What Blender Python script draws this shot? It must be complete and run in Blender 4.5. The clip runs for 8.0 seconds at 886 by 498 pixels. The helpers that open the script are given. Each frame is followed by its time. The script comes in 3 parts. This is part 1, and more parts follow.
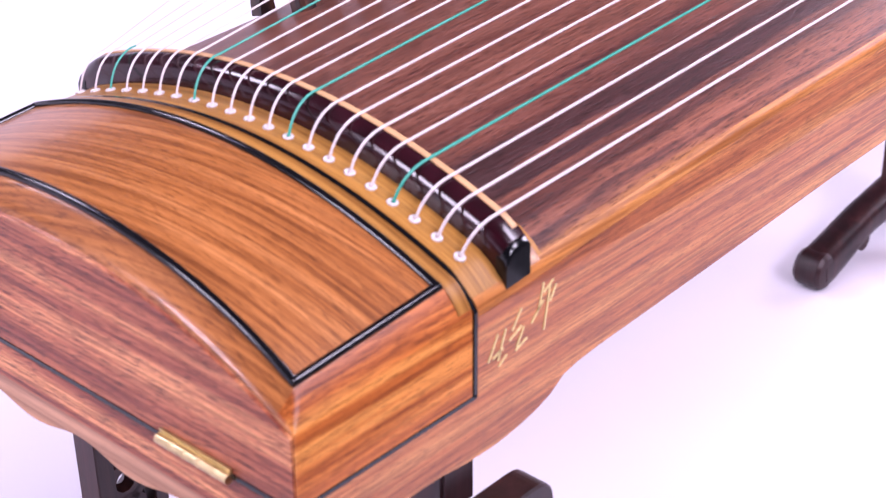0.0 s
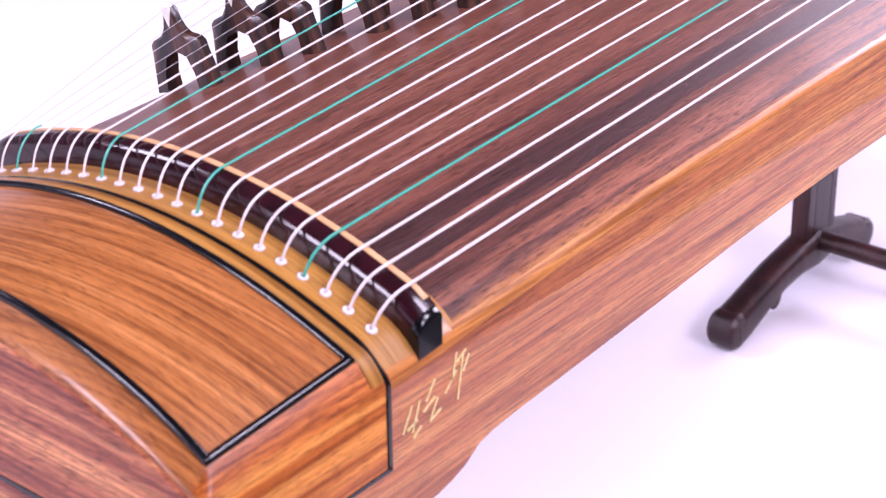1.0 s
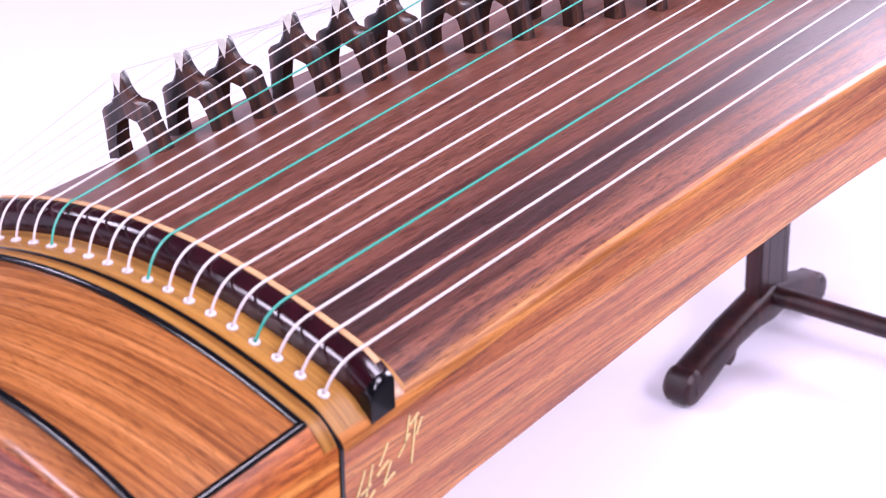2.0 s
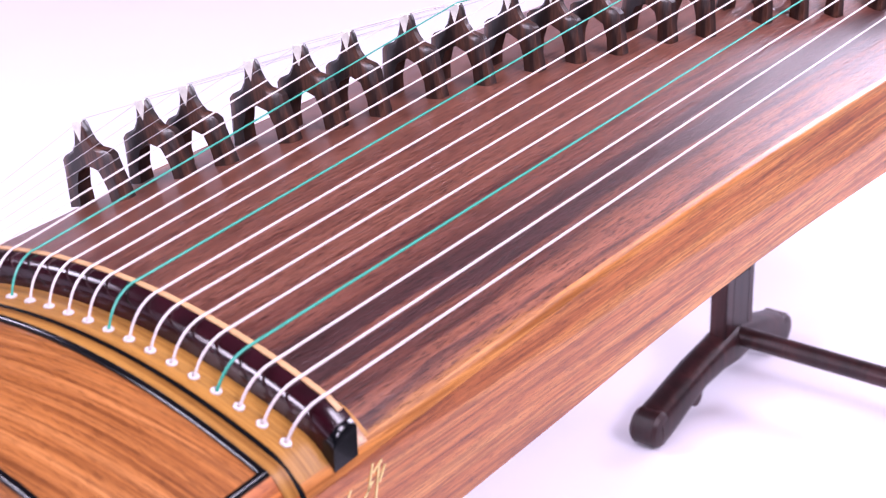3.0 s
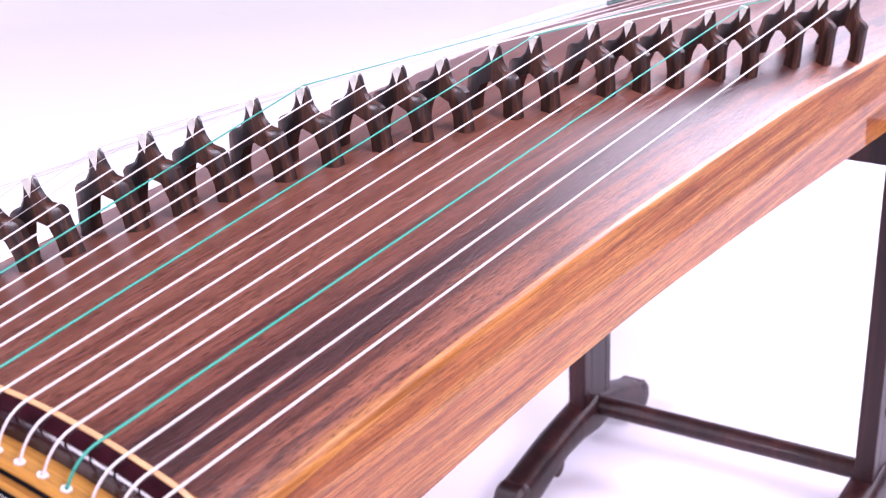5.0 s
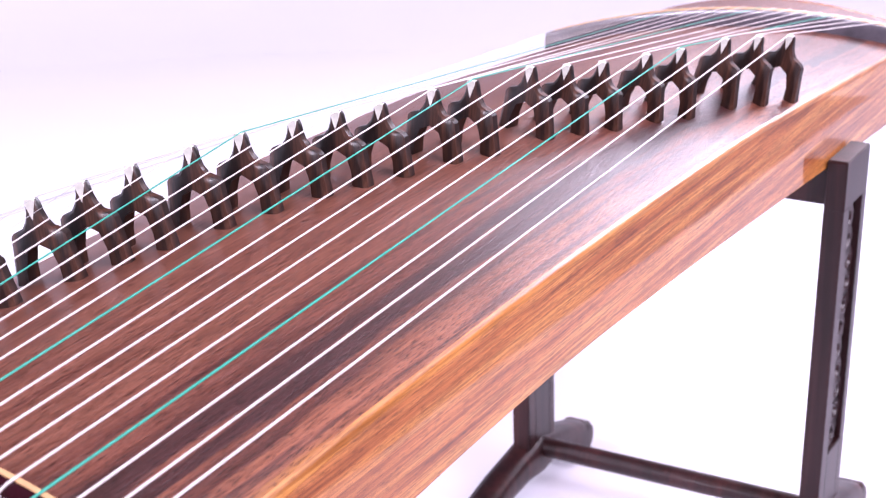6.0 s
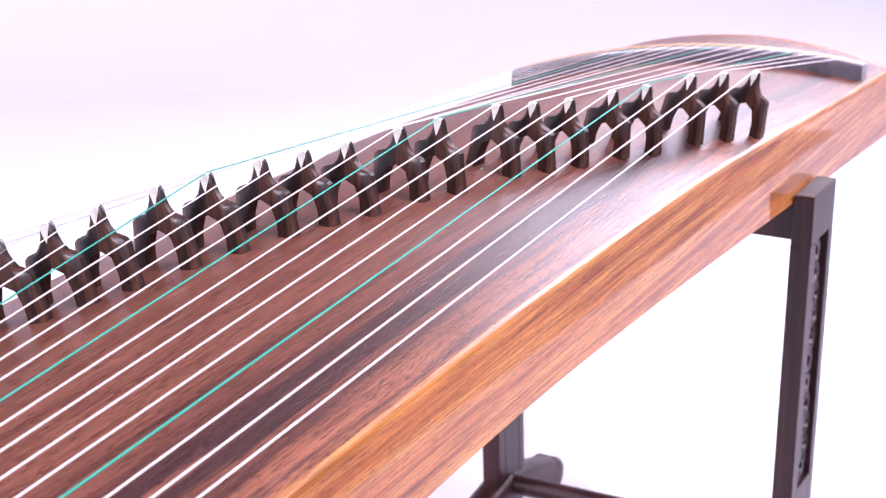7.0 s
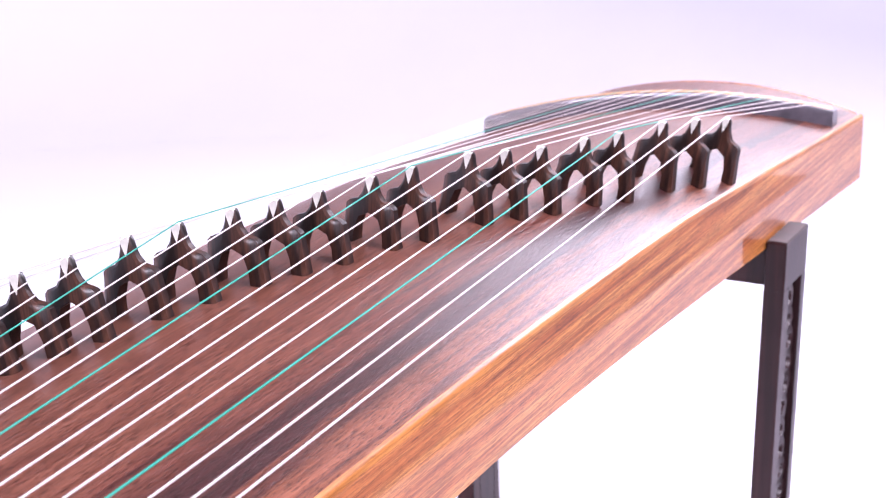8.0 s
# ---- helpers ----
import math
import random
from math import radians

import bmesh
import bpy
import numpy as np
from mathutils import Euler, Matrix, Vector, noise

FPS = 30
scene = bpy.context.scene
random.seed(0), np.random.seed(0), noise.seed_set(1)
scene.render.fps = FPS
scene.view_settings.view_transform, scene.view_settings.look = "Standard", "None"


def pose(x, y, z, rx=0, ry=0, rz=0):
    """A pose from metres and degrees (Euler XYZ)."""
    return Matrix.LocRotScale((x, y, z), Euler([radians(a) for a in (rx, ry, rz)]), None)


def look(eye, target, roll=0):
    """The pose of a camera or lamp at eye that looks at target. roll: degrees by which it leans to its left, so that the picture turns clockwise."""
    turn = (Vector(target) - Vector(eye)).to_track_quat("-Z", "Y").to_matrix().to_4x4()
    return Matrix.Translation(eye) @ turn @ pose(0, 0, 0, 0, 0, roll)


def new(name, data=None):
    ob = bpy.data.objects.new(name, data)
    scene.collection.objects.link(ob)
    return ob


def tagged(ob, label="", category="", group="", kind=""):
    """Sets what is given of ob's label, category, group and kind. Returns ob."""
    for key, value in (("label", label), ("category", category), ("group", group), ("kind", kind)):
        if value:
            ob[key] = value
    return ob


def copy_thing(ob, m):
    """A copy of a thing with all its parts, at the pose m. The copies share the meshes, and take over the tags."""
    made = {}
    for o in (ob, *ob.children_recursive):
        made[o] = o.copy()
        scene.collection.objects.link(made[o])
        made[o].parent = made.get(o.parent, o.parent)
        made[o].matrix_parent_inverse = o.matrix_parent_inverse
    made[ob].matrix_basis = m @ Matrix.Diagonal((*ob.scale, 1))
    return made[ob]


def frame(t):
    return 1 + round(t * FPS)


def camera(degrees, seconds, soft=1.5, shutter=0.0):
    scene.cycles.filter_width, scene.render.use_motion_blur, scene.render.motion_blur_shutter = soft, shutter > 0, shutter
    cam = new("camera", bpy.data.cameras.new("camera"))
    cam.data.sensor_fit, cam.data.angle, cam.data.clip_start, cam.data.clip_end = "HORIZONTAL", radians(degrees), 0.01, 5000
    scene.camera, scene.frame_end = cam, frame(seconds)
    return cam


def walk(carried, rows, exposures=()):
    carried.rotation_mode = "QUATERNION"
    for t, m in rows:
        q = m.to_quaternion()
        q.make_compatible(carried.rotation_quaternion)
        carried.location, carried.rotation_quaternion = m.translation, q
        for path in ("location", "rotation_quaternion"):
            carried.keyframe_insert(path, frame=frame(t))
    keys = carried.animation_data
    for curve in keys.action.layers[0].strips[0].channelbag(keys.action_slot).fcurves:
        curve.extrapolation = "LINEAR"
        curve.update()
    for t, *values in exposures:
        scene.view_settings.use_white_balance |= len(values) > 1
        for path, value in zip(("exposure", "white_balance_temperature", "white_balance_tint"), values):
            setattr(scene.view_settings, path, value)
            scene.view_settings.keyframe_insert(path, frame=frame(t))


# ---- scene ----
# ---------------------------------------------------------------- camera
LENS = 28.4
cam = camera(LENS, 8.0, 1.2)
cam.data.dof.use_dof, cam.data.dof.focus_distance, cam.data.dof.aperture_fstop = True, 1.27, 15.0
PATH = [
    (0, (0.6685, -0.5815, 1.0368), (-0.2074, 0.3889, 0.3011), -0.44),
    (0.5, (0.6701, -0.5802, 1.0383), (-0.1855, 0.4252, 0.3263), -0.46),
    (1, (0.6716, -0.5790, 1.0397), (-0.1682, 0.4575, 0.3540), -0.49),
    (1.5, (0.6730, -0.5777, 1.0411), (-0.1576, 0.4815, 0.3791), -0.52),
    (3, (0.6766, -0.5734, 1.0448), (-0.1352, 0.5310, 0.4354), -0.61),
    (3.5, (0.6775, -0.5719, 1.0460), (-0.1185, 0.5509, 0.4495), -0.63),
    (4, (0.6784, -0.5703, 1.0470), (-0.0898, 0.5787, 0.4643), -0.66),
    (4.5, (0.6791, -0.5687, 1.0480), (-0.0671, 0.6017, 0.4794), -0.69),
    (6, (0.6806, -0.5636, 1.0506), (-0.0097, 0.6623, 0.5303), -0.78),
    (6.5, (0.6809, -0.5618, 1.0513), (0.0012, 0.6755, 0.5443), -0.80),
    (7, (0.6811, -0.5600, 1.0520), (0.0088, 0.6874, 0.5599), -0.83),
    (7.5, (0.6812, -0.5581, 1.0526), (0.0158, 0.6998, 0.5781), -0.86),
    (8, (0.6811, -0.5561, 1.0531), (0.0226, 0.7123, 0.5977), -0.89),
]
KELVIN = 5900
walk(cam, [(t, look(eye, target, roll)) for t, eye, target, roll in PATH], [(t, stops, KELVIN, tint) for t, stops, tint in ((0.0, 0.06, 38.0), (3.0, 0.12, 35.0), (6.0, 0.24, 30.0), (8.0, 0.28, 27.0))])

# ---------------------------------------------------------------- light
world = bpy.data.worlds.new("world")
world.use_nodes = True
world.node_tree.nodes["Background"].inputs[0].default_value = (0.9, 0.88, 0.95, 1)
world.node_tree.nodes["Background"].inputs[1].default_value = 0.3
scene.world = world


def softbox(name, eye, target, sx, sy, watts, colour):
    data = bpy.data.lights.new(name, "AREA")
    data.shape, data.size, data.size_y, data.energy, data.color = "RECTANGLE", sx, sy, watts, colour
    ob = new(name, data)
    ob.matrix_world = look(eye, target)
    return ob


softbox("softbox_key", (-0.9, -2.6, 1.85), (0.1, 0.1, 0.55), 0.9, 0.9, 60, (1.0, 0.965, 0.975))
# unseen lamp, added to brighten the upper surfaces
softbox("fill_top", (1.6, 1.1, 2.7), (0.1, 0.6, 0.5), 1.0, 1.2, 74, (1.0, 0.96, 0.98))
softbox("softbox_rear", (0.35, 3.3, 1.75), (0.0, 0.6, 0.7), 1.5, 0.9, 64, (1.0, 0.97, 1.0))
# two unseen lamps, added to brighten the white backdrop and floor
softbox("fill_backdrop", (2.5, -0.2, 2.7), (-0.6, 3.2, 0.55), 1.2, 1.2, 86, (1.0, 0.97, 1.0))
softbox("fill_backdrop_side", (-2.6, -0.6, 2.9), (-2.8, 1.8, 0.5), 1.2, 1.2, 98, (1.0, 0.97, 1.0))


# ---------------------------------------------------------------- materials
def material(name):
    m = bpy.data.materials.new(name)
    m.use_nodes = True
    nt = m.node_tree
    return m, nt, nt.nodes["Principled BSDF"]


def ramp_of(nt, source, stops):
    r = nt.nodes.new("ShaderNodeValToRGB")
    while len(r.color_ramp.elements) < len(stops):
        r.color_ramp.elements.new(0.5)
    for e, (p, c) in zip(r.color_ramp.elements, stops):
        e.position, e.color = p, (*c, 1)
    nt.links.new(source, r.inputs[0])
    return r.outputs[0]


def noise_of(nt, vector, scale, detail=4.0, rough=0.55, distort=0.0):
    n = nt.nodes.new("ShaderNodeTexNoise")
    n.inputs["Scale"].default_value, n.inputs["Detail"].default_value = scale, detail
    n.inputs["Roughness"].default_value, n.inputs["Distortion"].default_value = rough, distort
    nt.links.new(vector, n.inputs["Vector"])
    return n.outputs[0]


def stretched(nt, vector, scale, turn=(0, 0, 0), shift=(0, 0, 0)):
    m = nt.nodes.new("ShaderNodeMapping")
    m.inputs["Scale"].default_value, m.inputs["Rotation"].default_value = scale, turn
    m.inputs["Location"].default_value = shift
    nt.links.new(vector, m.inputs["Vector"])
    return m.outputs[0]


def mixed(nt, factor, a, b, kind="MIX"):
    m = nt.nodes.new("ShaderNodeMix")
    m.data_type, m.blend_type = "RGBA", kind
    for value, socket in ((factor, m.inputs[0]), (a, m.inputs[6]), (b, m.inputs[7])):
        if isinstance(value, (int, float)):
            socket.default_value = value
        elif isinstance(value, tuple):
            socket.default_value = (*value, 1)
        else:
            nt.links.new(value, socket)
    return m.outputs[2]


def bumped(nt, height, strength, distance):
    b = nt.nodes.new("ShaderNodeBump")
    b.inputs["Strength"].default_value, b.inputs["Distance"].default_value = strength, distance
    nt.links.new(height, b.inputs["Height"])
    return b.outputs[0]


def wood(name, dark, mid, light, grain="y", streak=26.0, rough=0.3, coat=0.0, pore=0.5, relief=0.15, skew=0.0, shift=(0, 0, 0), coat_rough=0.05, edge=None, bands=0.0, flat=False, fineness=4.5, gloss=0.5, flecks=0.0, depth=0.85, deep=0.0006):
    """Quarter-sawn wood: long streaks, fine grain and pores, all drawn out along one axis."""
    m, nt, bsdf = material(name)
    co = nt.nodes.new("ShaderNodeTexCoord").outputs["Object"]
    long_way = (1.0, 0.022, 1.0) if grain == "y" else (0.022, 1.0, 1.0) if grain == "x" else (1.0, 1.0, 0.05)
    if flat:
        long_way = (long_way[0], long_way[1], 0.0)
    v = stretched(nt, co, (1, 1, 1), (0, 0, skew), shift)
    v = stretched(nt, v, long_way)
    wave = noise_of(nt, v, streak, 5, 0.62, 0.2)
    base = ramp_of(nt, wave, [(0.34, dark), (0.49, mid), (0.64, light)])
    fine = noise_of(nt, v, streak * fineness, 4, 0.65, 0.2)
    base = mixed(nt, depth, base, ramp_of(nt, fine, [(0.40, (0.50, 0.42, 0.38)), (0.57, (1.08, 1.08, 1.08))]), "MULTIPLY")
    short = stretched(nt, stretched(nt, co, (1, 1, 1), (0, flecks, 0)), tuple(s if s in (0.0, 1.0) else 0.09 for s in long_way))
    pores = noise_of(nt, short, 1100.0, 2, 0.5)
    marks = ramp_of(nt, pores, [(0.36, (0.35, 0.28, 0.25)), (0.46, (1, 1, 1))])
    base = mixed(nt, pore, base, marks, "MULTIPLY")
    broad = noise_of(nt, stretched(nt, co, (3, 1.2, 3)), 1.6, 3, 0.5)
    base = mixed(nt, 0.25, base, ramp_of(nt, broad, [(0.3, (0.72, 0.66, 0.62)), (0.7, (1.12, 1.08, 1.04))]), "MULTIPLY")
    if bands:
        # a mottled dark heartwood band along the grain, on one half of the board
        band = noise_of(nt, stretched(nt, co, (1, 0.035, 1)), 48, 4, 0.6, 0.3)
        part_x = nt.nodes.new("ShaderNodeSeparateXYZ")
        nt.links.new(co, part_x.inputs[0])
        place = nt.nodes.new("ShaderNodeMath")
        place.operation, place.inputs[1].default_value, place.inputs[2].default_value = "MULTIPLY_ADD", 2.5, 0.35
        nt.links.new(part_x.outputs[0], place.inputs[0])
        wavy = nt.nodes.new("ShaderNodeMath")
        wavy.operation, wavy.inputs[1].default_value = "MULTIPLY_ADD", 0.18
        nt.links.new(band, wavy.inputs[0])
        nt.links.new(place.outputs[0], wavy.inputs[2])
        figure = ramp_of(nt, wavy.outputs[0], [(0.0, (0.85, 0.85, 0.88)), (0.60, (1, 1, 1)), (0.655, (0.92, 0.88, 0.90)), (0.668, (0.48, 0.46, 0.56)), (0.684, (0.92, 0.84, 0.84)), (0.715, (0.76, 0.70, 0.74)), (0.738, (0.34, 0.32, 0.44)), (0.772, (0.27, 0.26, 0.38)), (0.785, (0.95, 0.85, 0.78)), (0.812, (0.44, 0.38, 0.46)), (0.826, (1.2, 1.12, 0.92)), (0.843, (1.15, 1.05, 0.88)), (0.854, (0.36, 0.30, 0.36)), (0.868, (1.2, 1.1, 0.86))])
        base = mixed(nt, bands, base, figure, "MULTIPLY")
    if edge:
        # flamed sapwood that comes up towards both long edges
        sep = nt.nodes.new("ShaderNodeSeparateXYZ")
        nt.links.new(co, sep.inputs[0])
        away = nt.nodes.new("ShaderNodeMath")
        away.operation = "ABSOLUTE"
        nt.links.new(sep.outputs[0], away.inputs[0])
        flame = noise_of(nt, stretched(nt, co, (1, 0.07, 1)), 60, 4, 0.6, 0.5)
        near = nt.nodes.new("ShaderNodeMath")
        near.operation, near.inputs[1].default_value, near.inputs[2].default_value = "MULTIPLY_ADD", 14.0, -2.34
        nt.links.new(away.outputs[0], near.inputs[0])
        both = nt.nodes.new("ShaderNodeMath")
        both.operation = "ADD"
        fade = nt.nodes.new("ShaderNodeMapRange")
        fade.inputs["From Min"].default_value, fade.inputs["From Max"].default_value = -0.45, 0.05
        fade.inputs["To Min"].default_value, fade.inputs["To Max"].default_value = 0.0, -0.6
        nt.links.new(sep.outputs[1], fade.inputs["Value"])
        less = nt.nodes.new("ShaderNodeMath")
        less.operation = "ADD"
        nt.links.new(near.outputs[0], less.inputs[0])
        nt.links.new(fade.outputs[0], less.inputs[1])
        nt.links.new(less.outputs[0], both.inputs[0])
        nt.links.new(flame, both.inputs[1])
        base = mixed(nt, ramp_of(nt, both.outputs[0], [(0.46, (0, 0, 0)), (0.66, (1, 1, 1))]), base, mixed(nt, 0.7, edge, marks, "MULTIPLY"))
    nt.links.new(base, bsdf.inputs["Base Color"])
    bsdf.inputs["Roughness"].default_value, bsdf.inputs["Specular IOR Level"].default_value = rough, gloss
    bsdf.inputs["Coat Weight"].default_value, bsdf.inputs["Coat Roughness"].default_value = coat, coat_rough
    nt.links.new(bumped(nt, mixed(nt, 0.5, fine, pores), relief, deep), bsdf.inputs["Normal"])
    return m


def plain(name, colour, rough=0.4, metal=0.0, coat=0.0, vary=0.12, scale=60.0, relief=0.05):
    m, nt, bsdf = material(name)
    co = nt.nodes.new("ShaderNodeTexCoord").outputs["Object"]
    n = noise_of(nt, co, scale, 4)
    low, high = tuple(c * (1 - vary) for c in colour), tuple(min(1.0, c * (1 + vary)) for c in colour)
    nt.links.new(ramp_of(nt, n, [(0.3, low), (0.7, high)]), bsdf.inputs["Base Color"])
    bsdf.inputs["Roughness"].default_value, bsdf.inputs["Metallic"].default_value = rough, metal
    bsdf.inputs["Coat Weight"].default_value, bsdf.inputs["Coat Roughness"].default_value = coat, 0.04
    if relief:
        nt.links.new(bumped(nt, n, relief, 0.0005), bsdf.inputs["Normal"])
    return m


M_BOARD = wood("soundboard_wood", (0.170, 0.058, 0.040), (0.212, 0.079, 0.050), (0.262, 0.101, 0.066), "y", 60, rough=0.33, pore=0.9, relief=1.0, depth=0.6, deep=0.0010, fineness=9, edge=(0.50, 0.20, 0.045), bands=1.0, gloss=0.4)
M_SIDE = wood("side_wood", (0.27, 0.064, 0.014), (0.49, 0.148, 0.032), (0.64, 0.26, 0.066), "y", 95, rough=0.42, gloss=0.3, coat=0.52, pore=0.55, coat_rough=0.03, fineness=6)
M_LIDSIDE = wood("lid_side_wood", (0.18, 0.030, 0.005), (0.52, 0.148, 0.024), (0.76, 0.32, 0.070), "y", 75, rough=0.36, gloss=0.3, coat=0.08, pore=0.6, shift=(3, 1, 2), fineness=6)
M_PANEL = wood("lid_panel_wood", (0.235, 0.070, 0.016), (0.42, 0.150, 0.037), (0.55, 0.225, 0.068), "x", 75, rough=0.34, gloss=0.35, coat=0.25, coat_rough=0.12, pore=0.6, fineness=6, skew=-0.15, flat=True)
M_FRONT = wood("front_wood", (0.25, 0.056, 0.028), (0.47, 0.142, 0.058), (0.80, 0.36, 0.15), "x", 130, rough=0.42, gloss=0.35, coat=0.05, pore=0.9, relief=0.5, fineness=5, flecks=0.12, depth=1.0)
M_HONEY = wood("honey_wood", (0.32, 0.135, 0.024), (0.45, 0.21, 0.042), (0.53, 0.275, 0.070), "x", 40, rough=0.34, gloss=0.3, coat=0.05, pore=0.3, flat=True)
M_PALE = wood("pale_end_wood", (0.50, 0.25, 0.13), (0.60, 0.33, 0.19), (0.66, 0.40, 0.24), "x", 20, rough=0.45, pore=0.2)
M_EBONY = wood("bridge_rosewood", (0.009, 0.006, 0.006), (0.026, 0.012, 0.010), (0.105, 0.042, 0.026), "z", 120, rough=0.36, coat=0.12, pore=0.3)
M_STAND = wood("stand_wood", (0.016, 0.005, 0.006), (0.028, 0.008, 0.009), (0.052, 0.015, 0.015), "z", 24, rough=0.42, coat=0.08, pore=0.2, gloss=0.35)
M_NUT = plain("dark_red_lacquer", (0.022, 0.003, 0.006), 0.17, coat=0.0, vary=0.5, scale=60, relief=0.0)
M_BLACK = plain("black_lacquer", (0.003, 0.003, 0.004), 0.15, coat=0.0, relief=0.0)
M_TAILNUT = plain("tail_nut_lacquer", (0.085, 0.070, 0.085), 0.30, coat=0.6, vary=0.3, relief=0.0)
M_STEEL = plain("steel_string", (0.62, 0.61, 0.61), 0.45, metal=0.6, vary=0.05, scale=300, relief=0.0)
M_TAN = plain("tan_inlay", (0.62, 0.36, 0.17), 0.4, scale=120)
M_BONE = plain("bone_white", (0.80, 0.78, 0.70), 0.35, scale=150)
M_STRING = plain("white_string", (0.70, 0.62, 0.60), 0.4, vary=0.04, scale=300)
M_GREEN = plain("green_string", (0.02, 0.35, 0.25), 0.4, vary=0.06, scale=300)
M_EYELET = plain("white_eyelet", (0.74, 0.69, 0.68), 0.3, vary=0.04)
M_BRASS = plain("brass", (0.56, 0.44, 0.23), 0.34, metal=1.0, vary=0.15, scale=200)
M_GOLD = plain("gold_paint", (0.74, 0.58, 0.24), 0.45, metal=0.0, vary=0.15, scale=300)
M_DARK = plain("studio_dark", (0.06, 0.06, 0.065), 0.8, vary=0.1, scale=2.0, relief=0.0)
M_EDGE = wood("edge_wood", (0.34, 0.10, 0.02), (0.54, 0.205, 0.045), (0.62, 0.27, 0.075), "y", 60, rough=0.34, coat=0.1, pore=0.3, relief=0.05, coat_rough=0.15)
M_WHITE = plain("studio_white", (0.755, 0.735, 0.785), 0.75, vary=0.02, scale=1.5, relief=0.0)


# ---------------------------------------------------------------- mesh helpers
def loft(rings, closed=True, caps=True):
    """Rings of equally many points, joined one to the next."""
    bm = bmesh.new()
    vs = [[bm.verts.new(p) for p in ring] for ring in rings]
    n = len(rings[0])
    for a, b in zip(vs, vs[1:]):
        for i in range(n if closed else n - 1):
            j = (i + 1) % n
            bm.faces.new((a[i], a[j], b[j], b[i]))
    if caps:
        bm.faces.new(vs[0])
        bm.faces.new(vs[-1])
    bmesh.ops.recalc_face_normals(bm, faces=bm.faces)
    return bm


def tube(points, radius, sides=8):
    """A round bar through points; radius: one for all, or one for each."""
    radii = radius if isinstance(radius, list) else [radius] * len(points)
    pts = [Vector(p) for p in points]
    rings = []
    for i, p in enumerate(pts):
        d = (pts[min(i + 1, len(pts) - 1)] - pts[max(i - 1, 0)]).normalized()
        side = d.cross(Vector((1, 0, 0)) if abs(d.x) < 0.8 else Vector((0, 0, 1))).normalized()
        up = side.cross(d)
        rings.append([p + radii[i] * (math.cos(a) * side + math.sin(a) * up) for a in (2 * math.pi * k / sides for k in range(sides))])
    return loft(rings)


def box(x0, x1, y0, y1, z0, z1, bevel=0.0015):
    bm = bmesh.new()
    bmesh.ops.create_cube(bm, size=1)
    for v in bm.verts:
        v.co = Vector(((x0 + x1) / 2 + v.co.x * (x1 - x0), (y0 + y1) / 2 + v.co.y * (y1 - y0), (z0 + z1) / 2 + v.co.z * (z1 - z0)))
    if bevel:
        bmesh.ops.bevel(bm, geom=bm.edges[:], offset=bevel, segments=2, affect="EDGES")
    return bm


def thing(name, base, label, category, group="", kind=""):
    ob = new(name)
    ob.location = base
    ob.empty_display_size = 0.02
    return tagged(ob, label, category, group, kind)


def origin_of(ob):
    at = Vector((0, 0, 0))
    while ob:
        at = at + ob.location
        ob = ob.parent
    return at


def part(name, bm, mat, parent, label="", smooth=False):
    """Links a bmesh, built in the world's metres, as one mesh under a thing or a part."""
    me = bpy.data.meshes.new(name)
    bmesh.ops.translate(bm, verts=bm.verts, vec=-origin_of(parent))
    bm.to_mesh(me)
    bm.free()
    me.materials.append(mat)
    if smooth:
        me.shade_smooth()
        me.set_sharp_from_angle(angle=radians(35))
    ob = new(name, me)
    ob.parent = parent
    return tagged(ob, label)


def single(name, bm, mat, label, category, kind="", smooth=False):
    me = bpy.data.meshes.new(name)
    bm.to_mesh(me)
    bm.free()
    me.materials.append(mat)
    if smooth:
        me.shade_smooth()
    return tagged(new(name, me), label, category, kind=kind)


# ---------------------------------------------------------------- the studio
def spread(a, b, n):
    return [a + (b - a) * k / (n - 1) for k in range(n)]


def studio():
    """A round room: a white cove and white floor on the zither's far side, dark studio on the near side. The dark walls
    and ceiling are unseen additions.
    """
    cx, cy = -0.3, 0.8
    profile = [(2.6, 0.0)] + [(2.6 + 1.2 * math.sin(a), 1.2 - 1.2 * math.cos(a)) for a in (radians(d) for d in range(6, 91, 6))] + [(3.8, 1.25)]

    def arc(r, z, first, last, seg):
        return [(cx + r * math.cos(a), cy + r * math.sin(a), z) for a in (radians(d) for d in spread(first, last, seg))]

    first, last, wide = 68.0, 297.0, 50.0
    single("backdrop", loft([arc(r, z, wide, last, 84) for r, z in profile], closed=False, caps=False), M_WHITE, "seamless white curved studio backdrop", "backdrop", "structure", True)
    single("floor", loft([arc(2.6, -0.02, first, last, 76), arc(2.6, 0.0, first, last, 76)]), M_WHITE, "plain white studio floor without seams", "floor", "structure")
    single("floor_dark", loft([arc(2.6, -0.02, last, first + 360, 50), arc(2.6, -0.003, last, first + 360, 50)]), M_DARK, "dark grey studio floor beside the white cove", "floor", "structure")
    # unseen dark walls and ceiling, added to shape reflections and bounced light
    single("unseen_wall_near", loft([arc(r, z, last, wide + 360, 50) for r, z in profile], closed=False, caps=False), M_DARK, "unseen dark grey wall, added to keep white out of the reflections", "wall", "structure", True)
    single("unseen_wall_upper", loft([arc(3.8, 1.25, 0, 356, 90), arc(3.8, 3.2, 0, 356, 90)], caps=False), M_DARK, "unseen dark grey wall above the white cove, added to darken reflections", "wall", "structure", True)
    single("ceiling", loft([arc(3.9, 3.2, 0, 356, 90), arc(3.9, 3.24, 0, 356, 90)]), M_DARK, "unseen dark grey ceiling, added to cut bounced light", "ceiling", "structure")


studio()

